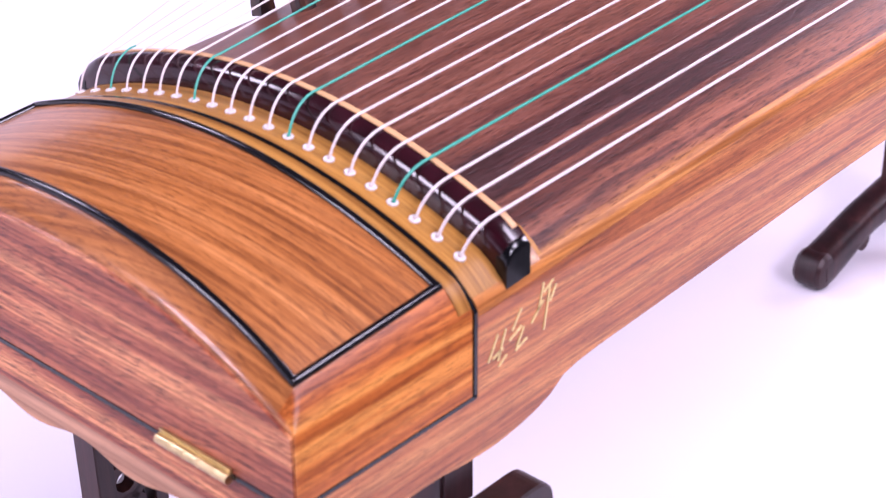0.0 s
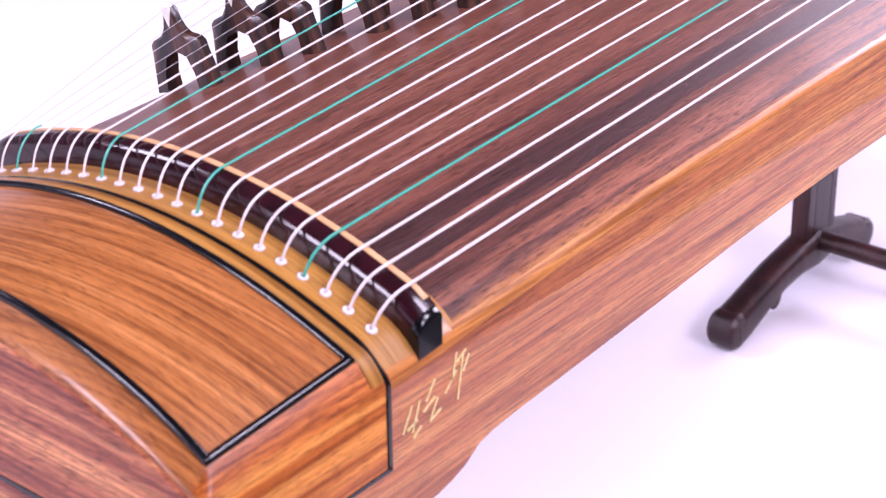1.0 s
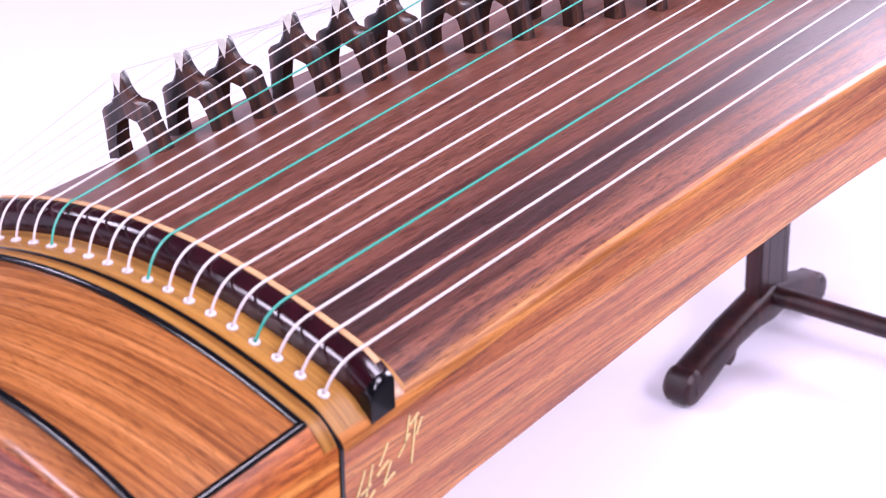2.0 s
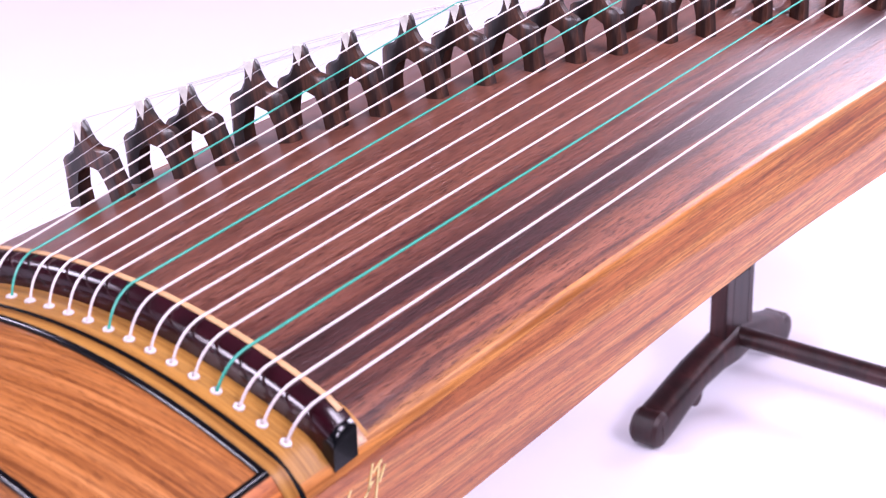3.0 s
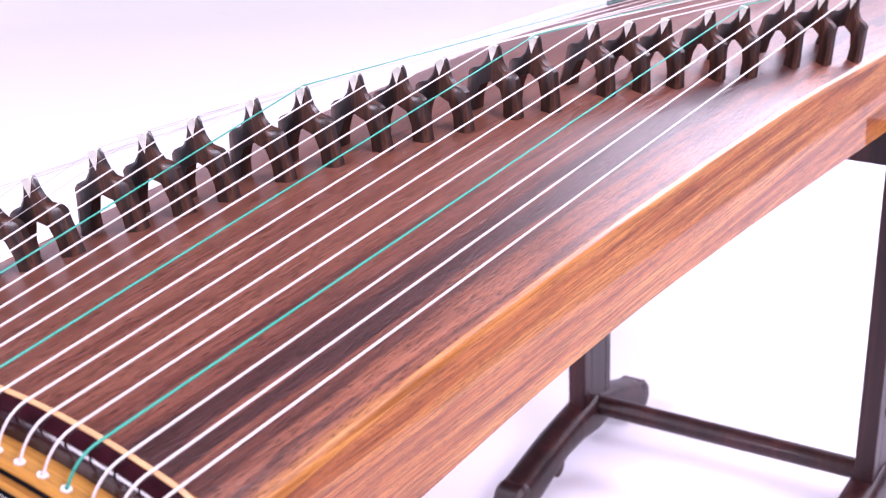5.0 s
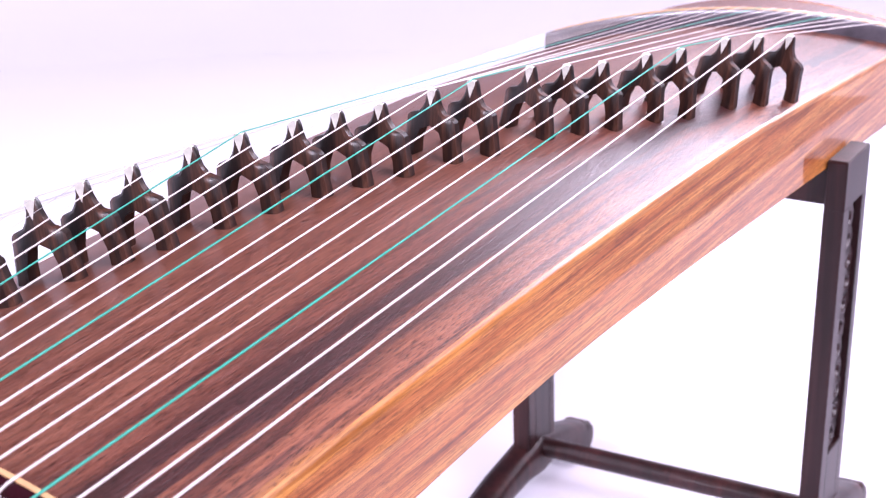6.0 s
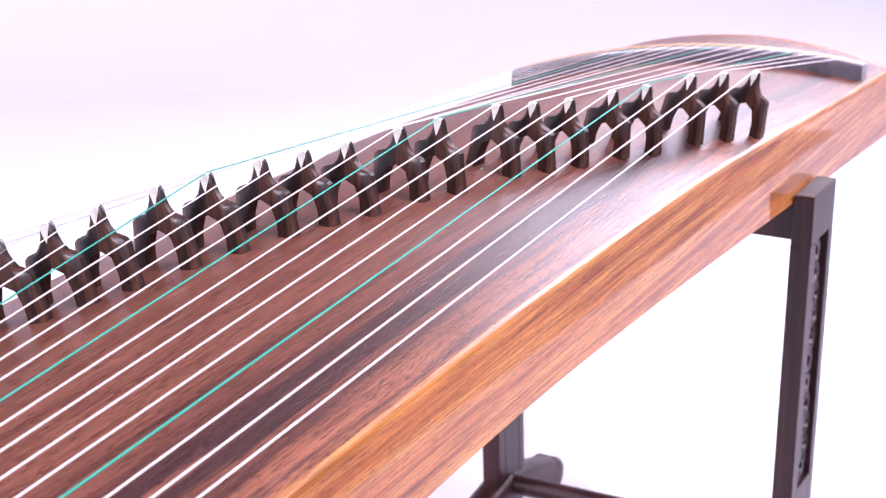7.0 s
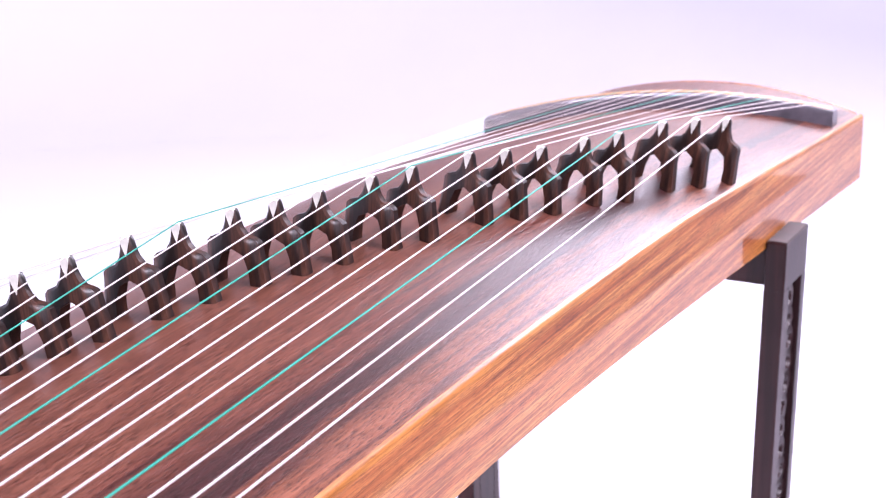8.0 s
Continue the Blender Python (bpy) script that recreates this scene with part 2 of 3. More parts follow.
# ---------------------------------------------------------------- the zither's form
SIDE_TOP = [(-0.15, 0.5866), (0.0, 0.5866), (0.2, 0.5918), (0.45, 0.5975), (0.65, 0.596), (0.9, 0.590), (1.1, 0.577), (1.3, 0.562), (1.6, 0.543)]
SIDE_LOW = [(0.05, 0.503), (0.2, 0.508), (0.37, 0.516), (0.55, 0.517), (0.78, 0.508), (1.0, 0.4955), (1.28, 0.479), (1.6, 0.461)]
TAIL_Y = 1.56
SEAM_Y, SEAM_Z, FRONT_Y = -0.012, 0.525, -0.140


def along(table, y):
    ys, vs = zip(*table)
    return float(np.mean([np.interp(y + d, ys, vs) for d in (-0.06, -0.03, 0.0, 0.03, 0.06)])) if y > 0.1 else float(np.interp(y, ys, vs))


HEAD_LOW = [(-0.15, 0.4885), (-0.039, 0.4872), (-0.02, 0.4850), (0.006, 0.4840), (0.022, 0.4858), (0.037, 0.4885), (0.050, 0.4925), (0.059, 0.4975), (0.065, 0.5020), (0.09, 0.5042)]


def low(y):
    return along(SIDE_LOW, y) if y > 0.09 else float(np.interp(y, *zip(*HEAD_LOW)))


def half(y):
    return 0.176 - 0.004 * max(0.0, min(1.0, (y - 0.3) / 1.2))


def crown(y):
    return 1.24 - 0.34 * max(0.0, min(1.0, (y - 0.8) / 0.65))


def shoulder(x, y):
    """The rounded fall of the long edges, strongest at the head and gone a third of the way along."""
    fade = 1.0 - max(0.0, min(1.0, y / 0.24))
    return 0.0098 * fade * max(0.0, (abs(x) - 0.155) / 0.021) ** 1.7


def top(x, y):
    return along(SIDE_TOP, y) + crown(y) * (half(y) ** 2 - x * x) - shoulder(x, y)


zither = thing("guzheng", (0, 0.7, 0.5), "twenty-one string zither in lacquered orange-brown rosewood, resting on two stands", "zither")


def slab(y0, y1, ny, inset, depth, nx=71, lift=0.0):
    rings = []
    for y in spread(y0, y1, ny):
        w = half(y) - inset
        xs = spread(-w, w, nx)
        rings.append([(x, y, top(x, y) + lift) for x in xs] + [(x, y, top(x, y) + lift - depth) for x in reversed(xs)])
    return loft(rings)


def body():
    part("soundboard", slab(0.046, TAIL_Y - 0.012, 80, 0.0042, 0.0036), M_BOARD, zither, "dark brown satin soundboard with fine open grain", True)
    for s in (-1, 1):
        rings, edge = [], []
        for y in spread(SEAM_Y + 0.0022, TAIL_Y, 130):
            w, lo = half(y), low(y)
            t2 = top(w, y)
            ring = [(w - 0.0085, lo), (w - 0.0015, lo), (w, lo + 0.0015), (w, t2 - 0.0042), (w - 0.0085, t2 - 0.0042)]
            rings.append([(s * x, y, z) for x, z in ring])
            ring = [(w - 0.0041, t2 - 0.0040), (w, t2 - 0.0040), (w - 0.0002, t2 - 0.0016), (w - 0.0007, top(w - 0.0007, y) - 0.0007), (w - 0.0016, top(w - 0.0016, y) + 0.0001), (w - 0.0041, top(w - 0.0042, y) + 0.0003)]
            edge.append([(s * x, y, z) for x, z in ring])
        panel = part("side_panel", loft(rings), M_SIDE, zither, "orange-brown rosewood side", True)
        part("edge_binding", loft(edge), M_EDGE, panel, "glossy rounded upper edge", True)
        rings = []
        for y in spread(FRONT_Y + 0.002, SEAM_Y + 0.00215, 14):
            rings.append([(s * x, y, z) for x, z in ((0.1675, low(y)), (0.1745, low(y)), (0.176, low(y) + 0.0015), (0.176, SEAM_Z - 0.0014), (0.1675, SEAM_Z - 0.0014))])
        part("head_side", loft(rings), M_SIDE, zither, "rosewood side of the head below the lid", True)
    rings = []
    for y in spread(0.06, TAIL_Y - 0.012, 40):
        w, lo = half(y) - 0.009, along(SIDE_LOW, y)
        rings.append([(-w, y, lo + 0.002), (w, y, lo + 0.002), (w, y, lo + 0.010), (-w, y, lo + 0.010)])
    part("bottom_board", loft(rings), M_PALE, zither, "pale bottom board")
    w, xs = half(TAIL_Y) - 0.0088, spread(-half(TAIL_Y) + 0.009, half(TAIL_Y) - 0.009, 21)
    rings = [[(x, y, top(x, TAIL_Y)) for x in xs] + [(x, y, along(SIDE_LOW, TAIL_Y) + 0.001) for x in reversed(xs)] for y in (TAIL_Y - 0.0115, TAIL_Y)]
    part("tail_panel", loft(rings), M_SIDE, zither, "rosewood panel closing the tail end")


body()


def lid_top(x, y):
    """The lid's crown; its front corners droop."""
    droop = 0.0072 * (abs(x) / 0.165) ** 4 * max(0.0, min(1.15, (-0.026 - y) / 0.1))
    return along(SIDE_TOP, 0.0) + crown(0.0) * (half(0.0) ** 2 - x * x) - droop


def lid_chamfer(x, y):
    back = FRONT_Y + 0.0128 - y
    if back < 0.0:
        return 1.0
    fall = float(np.interp(back, (0.0, 0.0012, 0.0104, 0.0120, 0.0128), (0.0, 0.0007, 0.0092, 0.0115, 0.0145)))
    return lid_top(x, -0.126) - fall * (1 - 0.2 * (abs(x) / 0.17) ** 4)


def lid_end(x, y):
    if abs(x) < 0.1648:
        return 1.0
    z = lid_top(0.1655, y)
    f = max(0.0, (abs(x) - 0.1648) / 0.0115)
    return z + 0.0010 - 0.0150 * f * (0.72 + 0.28 * f)


def head():
    # strip under the string holes
    part("head_strip", slab(SEAM_Y + 0.002, 0.046, 6, 0.0043, 0.0036), M_HONEY, zither, "honey-coloured strip holding the string holes", True)
    # lower box of the head, with its arched underside
    part("head_box", box(-0.167, 0.167, FRONT_Y + 0.0012, SEAM_Y, 0.4998, SEAM_Z - 0.0014, 0.0005), M_FRONT, zither, "lower part of the hinged head box")
    part("lower_veneer", box(-0.1755, 0.1755, FRONT_Y - 0.0012, FRONT_Y + 0.001, 0.4998, SEAM_Z - 0.0016, 0.0005), M_FRONT, zither, "open-grained pinkish veneer below the lid")
    rings = []
    for y in spread(FRONT_Y + 0.001, 0.055, 8):
        xs = spread(-0.1665, 0.1665, 41)
        rings.append([(x, y, 0.4996) for x in xs] + [(x, y, 0.4835 + 0.0035 * math.cos(x * 75 - 0.4)) for x in reversed(xs)])
    part("head_foot", loft(rings), M_PALE, zither, "pale wavy-edged foot under the head", True)
    # lid: a crowned top whose front edge is chamfered and whose ends fall to the side
    rings = []
    rows = [FRONT_Y, FRONT_Y + 0.0004, FRONT_Y + 0.0008, FRONT_Y + 0.0016, FRONT_Y + 0.0024] + spread(FRONT_Y + 0.0045, FRONT_Y + 0.0116, 5) + [FRONT_Y + 0.0128, FRONT_Y + 0.0138] + spread(FRONT_Y + 0.0155, SEAM_Y - 0.0022, 8)
    for x in spread(-0.1745, 0.1745, 141):
        ring = [(x, SEAM_Y - 0.0022, SEAM_Z + 0.0016), (x, FRONT_Y, SEAM_Z + 0.0016)]
        rings.append(ring + [(x, y, min(lid_top(x, y), lid_chamfer(x, y), lid_end(x, y) - 0.0006)) for y in rows])
    lid = part("lid", loft(rings), M_PANEL, zither, "glossy hinged rosewood lid of the head", True)
    part("front_veneer", loft([[(x, FRONT_Y - 0.0012, SEAM_Z + 0.0018), (x, FRONT_Y - 0.0012, lid_chamfer(x, FRONT_Y)), (x, FRONT_Y + 0.0006, lid_chamfer(x, FRONT_Y) + 0.0012), (x, FRONT_Y + 0.001, SEAM_Z + 0.0018)] for x in spread(-0.1755, 0.1755, 31)]), M_FRONT, lid, "open-grained pinkish veneer on the lid front")
    for s in (-1, 1):
        rings = []
        for y in spread(FRONT_Y + 0.0002, FRONT_Y + 0.0155, 16) + spread(FRONT_Y + 0.022, SEAM_Y - 0.0024, 10):
            ring = [(0.1740, SEAM_Z + 0.0017), (0.1763, SEAM_Z + 0.0017)]
            for x in (0.1763, 0.1760, 0.1750, 0.1730, 0.1705, 0.1680, 0.1655):
                ring.append((x, min(lid_end(x, y), lid_chamfer(x, y) + 0.0002, lid_top(x, y) + 0.0004)))
            ring.append((0.1655, ring[-1][1] - 0.003))
            rings.append([(s * x, y, z) for x, z in ring])
        part("side_veneer", loft(rings), M_LIDSIDE, lid, "streaked rosewood veneer rolling over the lid side", True)
    rings = []
    for y in (-0.0238, SEAM_Y - 0.0024):
        xs = spread(-0.1752, 0.1752, 101)
        crest = [max(top(x, 0.0), min(lid_top(x, y), lid_end(x, y))) for x in xs]
        rings.append([(x, y, z + 0.0007) for x, z in zip(xs, crest)] + [(x, y, z - 0.002) for x, z in reversed(list(zip(xs, crest)))])
    part("rear_strip", loft(rings), M_HONEY, lid, "honey-coloured strip along the lid's rear edge", True)
    # inlaid panel with its black beading
    py0, py1, px = -0.126, -0.027, 0.1635
    rings = []
    for y in spread(py0, py1, 8):
        xs = spread(-px, px, 101)
        rings.append([(x, y, lid_top(x, y) + 0.0012) for x in xs] + [(x, y, lid_top(x, y) - 0.002) for x in reversed(xs)])
    part("lid_panel", loft(rings), M_PANEL, lid, "inlaid glossy panel with long curved grain", True)
    for y in (py0, py1):
        part("beading", tube([(x, y, lid_top(x, y) + 0.0014) for x in spread(-px - 0.001, px + 0.001, 101)], 0.0025, 12), M_BLACK, lid, "glossy black beading", True)
    for x in (-px, px):
        part("beading", tube([(x, y, lid_top(x, y) + 0.0012) for y in spread(py0 - 0.0015, py1 + 0.0015, 9)], 0.0026, 12), M_BLACK, lid, "glossy black beading", True)
    # black seam round the lid
    rings = [[(x, SEAM_Y + 0.0014, top(x, 0) + 0.0003), (x, SEAM_Y - 0.0012, top(x, 0) + 0.0003), (x, SEAM_Y - 0.0012, SEAM_Z), (x, SEAM_Y + 0.0014, SEAM_Z)] for x in spread(-0.1766, 0.1766, 101)]
    part("seam", loft(rings), M_BLACK, zither, "thin black gap behind the lid")
    part("seam", box(-0.1766, 0.1766, FRONT_Y - 0.0015, SEAM_Y + 0.0014, SEAM_Z - 0.0013, SEAM_Z + 0.0013, 0), M_BLACK, zither, "thin black gap under the lid")
    # brass hinges
    for x0, x1 in ((0.080, 0.133), (-0.133, -0.080)):
        hinge = part("hinge", tube([(x, FRONT_Y - 0.004, SEAM_Z) for x in spread(x0, x1, 9)], 0.0028, 12), M_BRASS, zither, "small brass hinge", True)
        part("leaf", box(x0, x1, FRONT_Y - 0.0028, FRONT_Y - 0.0012, SEAM_Z + 0.001, SEAM_Z + 0.0052, 0.0003), M_BRASS, hinge)
        for k in range(1, 5):
            x = x0 + (x1 - x0) * k / 5
            part("knuckle", tube([(x - 0.0004, FRONT_Y - 0.004, SEAM_Z), (x + 0.0004, FRONT_Y - 0.004, SEAM_Z)], 0.0031, 12), M_BRASS, hinge)


head()


def lean_out(x, height, how):
    """How far a nut's upper edge spreads outwards, square to the crown."""
    return 1.9 * x * height if how else 0.0


def nut(name, line, w, prof, inlay, mat, label, spread_out=False):
    """A string nut: a profile (y, height) swept across the crowned top."""
    ob = part(name, loft([[(x + lean_out(x, pz, spread_out), line(x) + py, top(x, line(x)) + pz) for py, pz in prof] for x in spread(-w, w, 81)]), mat, zither, label, True)
    i0, i1, h = inlay
    part("inlay", loft([[(x + lean_out(x, h + dz, spread_out), line(x) + dy, top(x, line(x)) + h + dz) for dy, dz in ((i0, 0), (i1, 0), (i1, -0.003), (i0, -0.003))] for x in spread(-w + 0.004, w - 0.004, 41)]), M_TAN, ob, "tan wooden inlay strip")
    return ob


NUT = [(0.0, -0.001), (0.0004, 0.008), (0.0022, 0.0120), (0.0055, 0.0148), (0.0095, 0.0157), (0.0170, 0.0157), (0.0185, 0.0143), (0.0190, -0.001)]
NUT_Y = 0.0135
front_nut = nut("front_nut", lambda x: NUT_Y, 0.1675, NUT, (0.0122, 0.0162, 0.0163), M_NUT, "dark red lacquered front nut carrying the strings", True)
for s in (-1, 1):
    part("end_cap", loft([[(s * x, NUT_Y + py * 1.04 - 0.0004, top(0.1675, NUT_Y) - (x - 0.1675) * 0.3 + (pz * k if pz > 0 else -0.0115)) for py, pz in NUT] for x, k in ((0.1678, 1.03), (0.1725, 1.0), (0.1745, 0.94), (0.1752, 0.86))]), M_BLACK, front_nut, "black end cap", True)


part("rear_fillet", loft([[(x, NUT_Y + dy, top(x, NUT_Y + dy) + dz) for dy, dz in ((0.0188, 0.0012), (0.0290, 0.0006), (0.0290, -0.002), (0.0188, -0.002))] for x in spread(-0.1735, 0.1735, 101)]), M_PALE, zither, "thin pale wooden fillet behind the front nut")


def tail_line(x):
    """The tail nut lies aslant, the far end nearer the head."""
    return 1.19 + (x + 0.163) * 0.808


tail_nut = nut("tail_nut", tail_line, 0.164, [(-0.012, -0.001), (-0.012, 0.016), (-0.009, 0.0195), (0.006, 0.0195), (0.009, 0.015), (0.010, -0.001)], (-0.004, 0.004, 0.0204), M_TAILNUT, "black slanting tail nut")

# ---------------------------------------------------------------- strings and bridges
BRIDGE_Y = [1.0634, 1.011, 0.9607, 0.885, 0.8432, 0.786, 0.7476, 0.711, 0.6394, 0.6028, 0.5489, 0.511, 0.4754, 0.4290, 0.3893, 0.342, 0.3083, 0.2751, 0.2266, 0.2010, 0.1585]
BRIDGE_H = 0.0525
TIP_Z = [0.6487, 0.658, 0.665, 0.6705, 0.6732, 0.677, 0.681, 0.686, 0.6892, 0.6885, 0.6884, 0.6896, 0.6900, 0.690, 0.6892, 0.686, 0.6821, 0.677, 0.6695, 0.6638, 0.6580]
# how far the bass strings bow out at their bridges
TIP_OUT = [0.0080, 0.0083, 0.0085, 0.0093, 0.0085, 0.0070, 0.0055, 0.0040, 0.0026, 0.0012] + [0.0] * 11


def string_x(j, y):
    x = 0.155 - 0.0155 * j
    return x * (1 - 0.048 * y) + 0.0016 * y + TIP_OUT[j]


def bridge_pose(j):
    """The foot's middle and the lean of a bridge, so that its tip lies under its string."""
    y = BRIDGE_Y[j]
    tip = string_x(j, y)
    lean = 0.0
    foot = tip
    for _ in range(4):
        lean = math.atan(2 * crown(y) * foot) * 0.8
        foot = tip - BRIDGE_H * math.sin(lean)
    base = top(foot, y) - 0.0006
    return foot, y, base, lean, (TIP_Z[j] + 0.0005 - base) / (BRIDGE_H * math.cos(lean))


def bridge(j):
    """One movable bridge with a waisted neck, two splayed legs and a bone tip."""
    right = [(0.0030, 0.0525), (0.0044, 0.0500), (0.0052, 0.0445), (0.0070, 0.0395), (0.0105, 0.0350), (0.0180, 0.0325), (0.0206, 0.0300), (0.0212, 0.0230), (0.0230, 0.0110), (0.0246, 0.0)]

    def thick(z):
        return 0.0070 - 0.0036 * (z / 0.0525) ** 1.1

    bm = bmesh.new()
    halves = []
    for s in (-1, 1):
        # strips from the outer outline to the inner one
        n = len(right)
        core = [(0.0, 0.0525), (0.0, 0.049), (0.0, 0.044), (0.0, 0.039), (0.0, 0.034), (0.0, 0.028), (0.0, 0.0255), (0.0085, 0.0215), (0.0124, 0.0110), (0.0134, 0.0)]
        grid = []
        for (xo, zo), (xi, zi) in zip(right, core):
            row = []
            for f in (0.0, 0.25, 0.5, 0.75, 1.0):
                x, z = xi + (xo - xi) * f, zi + (zo - zi) * f
                d = thick(z) * (1.0 if f < 0.8 else 0.62)
                row.append((x, z, d))
            grid.append(row)
        for face in (-1, 1):
            vs = [[bm.verts.new((s * x, face * d, z)) for x, z, d in row] for row in grid]
            halves.append(vs)
            for a, b in zip(vs, vs[1:]):
                for i in range(4):
                    bm.faces.new((a[i], a[i + 1], b[i + 1], b[i]))
        f, b = halves[-2], halves[-1]
        for i in range(n - 1):
            bm.faces.new((f[i][4], f[i + 1][4], b[i + 1][4], b[i][4]))
            if i >= 6:
                bm.faces.new((f[i][0], f[i + 1][0], b[i + 1][0], b[i][0]))
        for i in range(4):
            bm.faces.new((f[0][i], f[0][i + 1], b[0][i + 1], b[0][i]))
            bm.faces.new((f[-1][i], f[-1][i + 1], b[-1][i + 1], b[-1][i]))
    bmesh.ops.remove_doubles(bm, verts=bm.verts, dist=1e-5)
    bmesh.ops.recalc_face_normals(bm, faces=bm.faces)
    ob = thing("string_bridge", (0, 0, 0), "dark carved rosewood string bridge with a pale bone tip", "bridge", "bridges under the strings")
    part("bridge_body", bm, M_EBONY, ob, "", True)
    # bone wedge let into both faces of the neck
    wedge = [(-0.0032, 0.0531), (0.0032, 0.0531), (0.0034, 0.0500), (0.0, 0.0405), (-0.0034, 0.0500)]
    part("bone_tip", loft([[(x * (1 if y < 0 else 0.8), y * (thick(z) + 0.0006), z) for x, z in wedge] for y in (-1, 0.1)]), M_BONE, ob, "pale bone tip")
    return ob


def place_bridges():
    first = bridge(0)
    for j in range(21):
        x, y, z, lean, tall = bridge_pose(j)
        m = pose(x, y, z, 0, math.degrees(lean), float(np.interp(j, (0, 8, 12, 20), (-10, -8, 1, 5))) + random.uniform(-3, 3))
        ob = first if j == 0 else copy_thing(first, m)
        ob.matrix_basis = m
        ob.scale = (1.0 + 0.010 * min(j, 10), 1, tall)


def strings():
    for j in range(21):
        green = j in (3, 8, 13, 18)
        x0 = 0.155 - 0.0155 * j
        y = BRIDGE_Y[j]
        fx, fy, fz, lean, tall = bridge_pose(j)
        tip = (string_x(j, y), y, TIP_Z[j] + 0.0016)
        r = 0.00095 - 0.00036 * j / 20
        xn = x0 + float(np.interp(j, (0, 3, 8, 13, 20), (0.0050, 0.0030, -0.0045, -0.0080, -0.0090)))
        # up from the eyelet in one curve on to the nut
        start, bend, rest = (0.0, -0.001), (0.0060, 0.0155), (NUT_Y + 0.0105, 0.0160 + r)
        pts = [(x0, 0.0, top(x0, 0) - 0.003)]
        for u in spread(0.0, 1.0, 10):
            yy, zz = ((1 - u) ** 2 * a + 2 * u * (1 - u) * b + u * u * c for a, b, c in zip(start, bend, rest))
            pts.append((x0 + (xn - x0) * u, yy, top(x0, yy) + zz))
        pts.append((xn, NUT_Y + 0.0150, top(x0, NUT_Y) + 0.0165 + r))
        wound = len(pts)
        end = x0 * 0.93
        ty = tail_line(end)
        pts += [tip, (end, ty, top(end, ty) + 0.0208 + r), (end, ty + 0.012, top(end, ty) + 0.014), (end, ty + 0.035, top(end, ty + 0.035) - 0.002)]
        label = "green string" if green else "white nylon-wound string"
        if j < 16:
            part("string", tube(pts, [r] * wound + [r * 0.7] + [r * (0.62 - 0.022 * j)] * 3, 7), M_GREEN if green else M_STRING, zither, label, True)
        else:
            # thin treble steel with a wound end over the nut
            ob = part("string", tube(pts[:wound], r, 7), M_GREEN if green else M_STRING, zither, "green wound string end" if green else "white wound string end", True)
            part("core", tube(pts[wound - 1:], 0.00022, 6), M_STEEL, ob, "thin bare steel string", True)
        ring = [(x0 + 0.0022 * math.cos(a), 0.0022 * math.sin(a)) for a in (2 * math.pi * k / 14 for k in range(15))]
        part("eyelet", tube([(x, yy, top(x, 0) + 0.0004) for x, yy in ring], 0.0011, 8), M_EYELET, zither, "white string eyelet", True)


place_bridges()
strings()


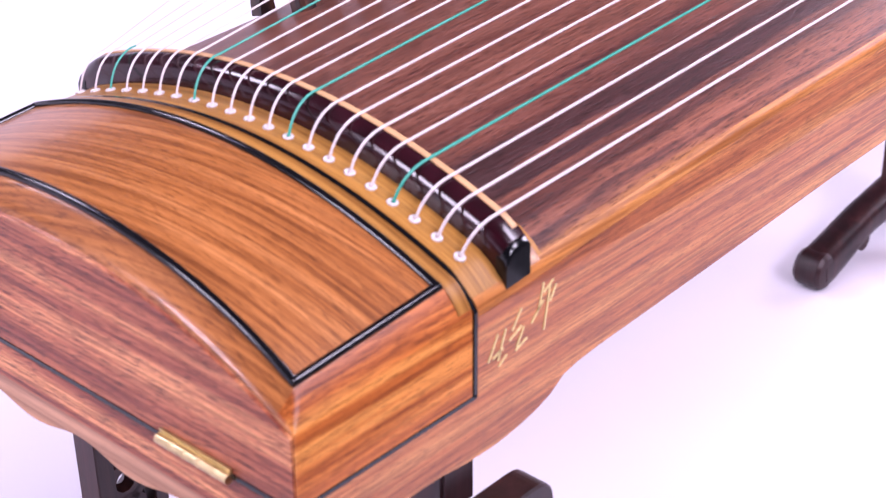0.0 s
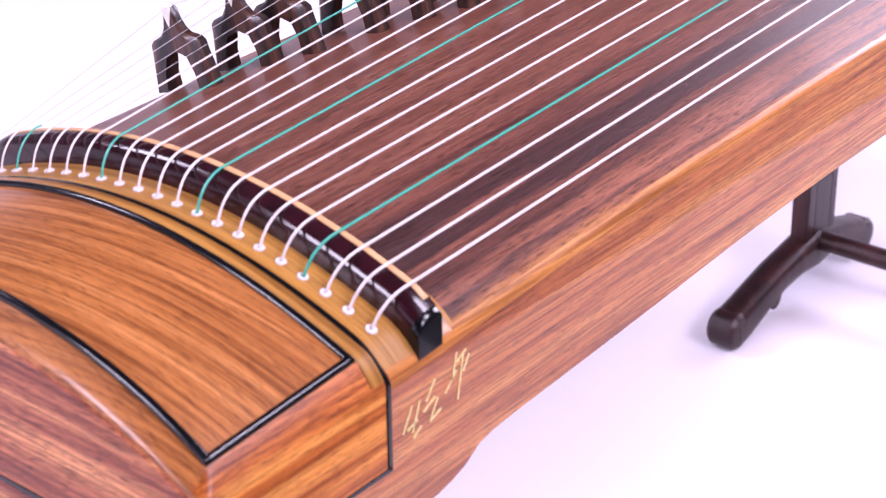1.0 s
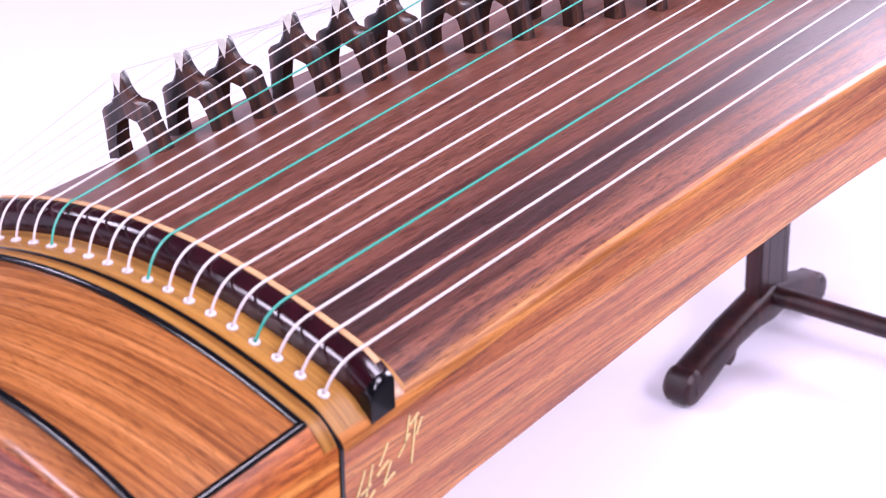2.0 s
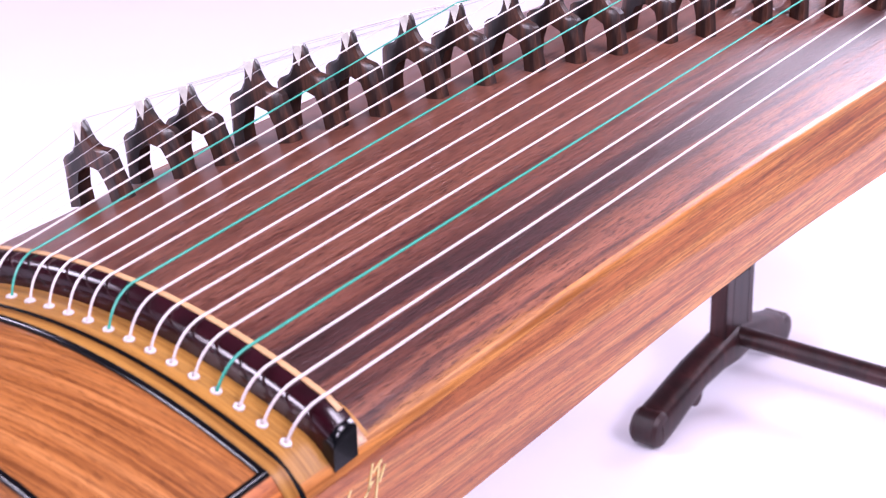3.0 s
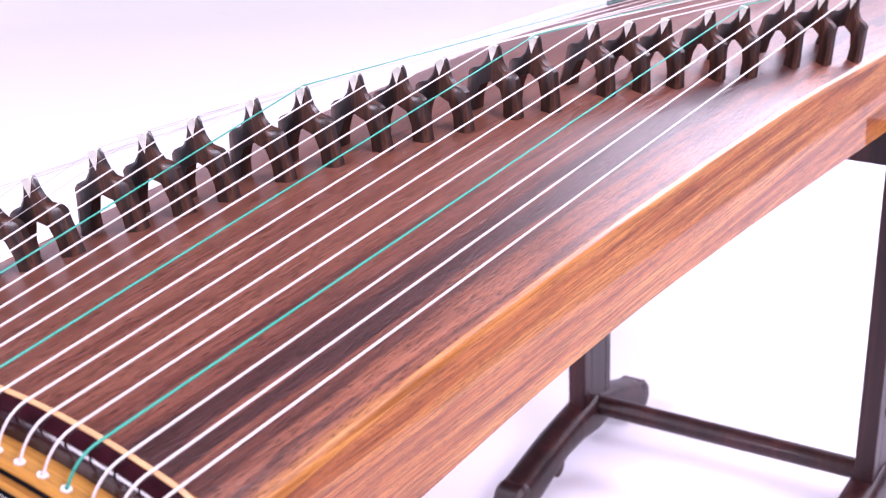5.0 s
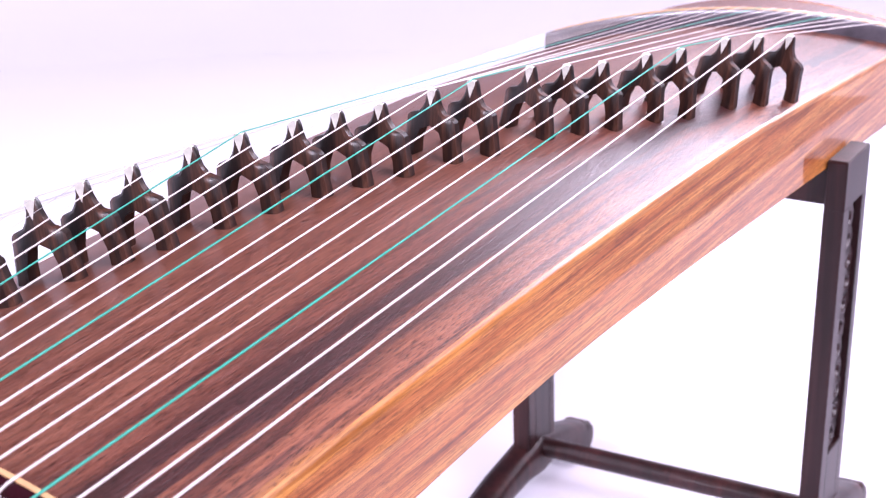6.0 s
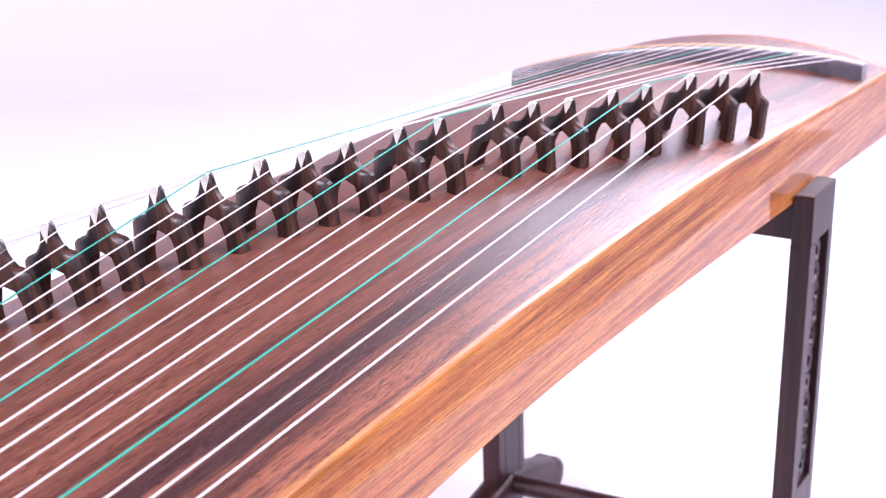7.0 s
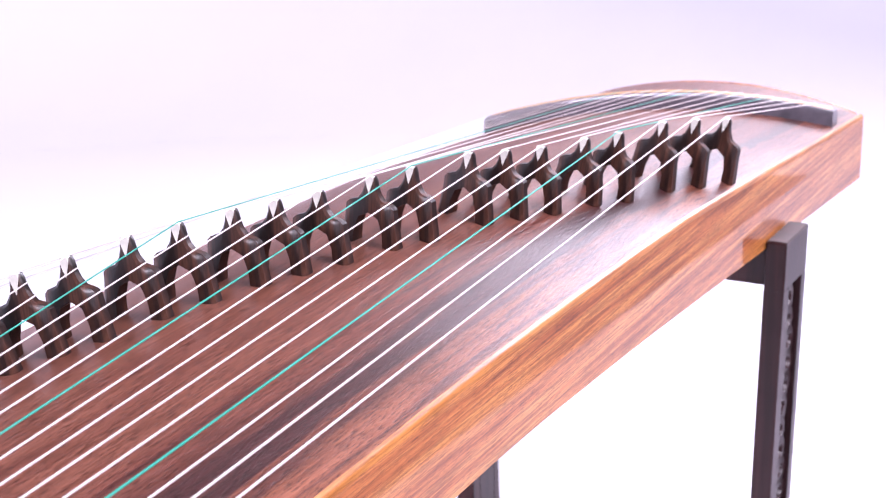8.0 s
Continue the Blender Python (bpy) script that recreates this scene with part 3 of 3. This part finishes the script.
# ---------------------------------------------------------------- stands
def stand(y, z_top, depth, out, rail, soft, inset_y, rail_y, slack, label):
    """A trestle: two flat posts with carved openings, a top rail, a round stretcher and four scrolled feet."""
    ob = thing("zither_stand", (0, y, 0), label, "stand", "stands under the zither")
    for s in (-1, 1):
        reach_x = out if s > 0 else out + slack
        deep = depth if s > 0 else depth - slack
        x0, x1 = s * (reach_x - 0.0224), s * reach_x
        xa, xb = min(x0, x1), max(x0, x1)

        def leaning(bm):
            for v in bm.verts:
                v.co.x -= s * 0.018 * (z_top - v.co.z)
            return bm

        # post as a frame round the carved opening
        post = part("post", leaning(box(xa, xb, y - deep, y - deep * 0.5, 0.055, z_top - 0.0545, 0.0006)), M_STAND, ob, "", True)
        part("stile", leaning(box(xa, xb, y + deep * 0.62, y + deep, 0.055, z_top - 0.0545, 0.0006)), M_STAND, post, "", True)
        def profile(inset):
            # block with rounded upper corners, radius soft
            r, y0, y1, z1 = soft - inset, y - deep + inset, y + deep + inset_y - inset, z_top - inset
            pts = [(y0, z_top - 0.055 + inset), (y1, z_top - 0.055 + inset)]
            pts += [(y1 - r + r * math.cos(a), z1 - r + r * math.sin(a)) for a in (k * math.pi / 16 for k in range(9))]
            pts += [(y0 + r - r * math.sin(a), z1 - r + r * math.cos(a)) for a in (k * math.pi / 16 for k in range(9))]
            return pts

        rings = [[(x, py, pz) for py, pz in profile(i)] for x, i in ((xa, 0.0014), (xa + 0.0014, 0.0), (xb - 0.0014, 0.0), (xb, 0.0014))]
        part("head_block", leaning(loft(rings)), M_STAND, post)
        part("foot_block", leaning(box(xa, xb, y - deep * 0.51, y + deep * 0.63, 0.056, 0.15, 0.001)), M_STAND, post)
        n = 0
        z = 0.165
        while z < z_top - 0.065:
            sway = 0.008 * math.sin(n * 1.1)
            pts = [((xa + xb) / 2, y + 0.003 + sway + 0.017 * math.cos(a) * (1 - 0.35 * k / 11), z + 0.016 * math.sin(a) * (1 - 0.35 * k / 11)) for k, a in ((k, 2 * math.pi * k / 11 * 1.2 + n) for k in range(12))]
            part("carving", leaning(tube(pts, 0.0078, 6)), M_STAND, post, "", True)
            z += 0.026
            n += 1
        # scrolled feet fore and aft
        for d in (-1, 1):
            line = [(0.000, 0.056), (0.045, 0.054), (0.088, 0.049), (0.120, 0.040), (0.148, 0.031), (0.172, 0.024), (0.186, 0.022)]
            width = [0.026, 0.019, 0.017, 0.019, 0.022, 0.024, 0.021]
            rings = []
            reach = 1.06 if d < 0 else 0.68
            for k, (dy, z) in enumerate(line):
                a, b = line[max(k - 1, 0)], line[min(k + 1, len(line) - 1)]
                ty, tz = b[0] - a[0], b[1] - a[1]
                ln = math.hypot(ty, tz)
                ny, nz = -tz / ln, ty / ln
                h = width[k]
                ring = []
                for u, v in ((math.copysign(abs(math.cos(q)) ** 0.6, math.cos(q)), math.copysign(abs(math.sin(q)) ** 0.6, math.sin(q))) for q in (radians(15 + 22.5 * i) for i in range(16))):
                    ring.append((s * (reach_x - 0.018) + u * 0.020, y + d * (dy * reach + v * h * ny), max(0.0, z + v * h * nz)))
                rings.append(ring)
            foot = part("foot", loft(rings), M_STAND, ob, "scrolled carved foot", True)
            fx = s * (reach_x - 0.018)
            part("scroll", tube([(fx + u, y + d * 0.182 * reach, 0.0235) for u in (-0.019, -0.0175, -0.013, 0.013, 0.0175, 0.019)], [0.014, 0.019, 0.0225, 0.0225, 0.019, 0.014], 18), M_STAND, foot, "", True)
            part("scroll", tube([(fx + u, y + d * 0.105 * reach, 0.032) for u in (-0.017, 0.017)], 0.013, 14), M_STAND, foot, "", True)
    part("top_rail", box(-out + 0.021, out - 0.021, y - 0.025, y + rail_y, rail - 0.040, rail, 0.002), M_STAND, ob, "", True)
    part("stretcher", tube([(x, y, 0.066) for x in (-0.18, 0.0, 0.18)], 0.0125, 14), M_STAND, ob, "round stretcher bar", True)
    return ob


stand(1.197, 0.498, 0.041, 0.1972, 0.4826, 0.003, 0.0, 0.025, 0.006, "dark stained wooden trestle stand with carved posts, under the tail")
stand(0.006, 0.441, 0.029, 0.180, 0.4803, 0.016, 0.018, 0.002, 0.0, "dark stained wooden trestle stand with scrolled feet, under the head")


# ---------------------------------------------------------------- gilt signature on the side
def signature():
    """Illegible gilt brush writing, as slanting bars on the side of the head."""
    strokes = [(0.002, 0.548, 62, 0.016), (0.006, 0.543, 20, 0.009), (0.009, 0.547, 70, 0.018), (0.010, 0.537, 35, 0.008), (0.021, 0.557, 55, 0.013), (0.020, 0.549, 25, 0.011), (0.024, 0.545, 60, 0.012),
               (0.025, 0.540, 20, 0.010), (0.038, 0.554, 45, 0.014), (0.041, 0.562, 75, 0.016), (0.047, 0.566, 30, 0.009), (0.046, 0.553, 80, 0.026), (0.051, 0.560, 60, 0.010)]
    for y, z, turn, length in strokes:
        bm = box(-0.0004, 0.0002, -length / 2, length / 2, -0.00075, 0.00075, 0)
        bmesh.ops.transform(bm, matrix=Matrix.Translation((0.1762, y, z)) @ Matrix.Rotation(radians(turn), 4, "X"), verts=bm.verts)
        part("gilt_stroke", bm, M_GOLD, zither, "gilt brush stroke")


signature()
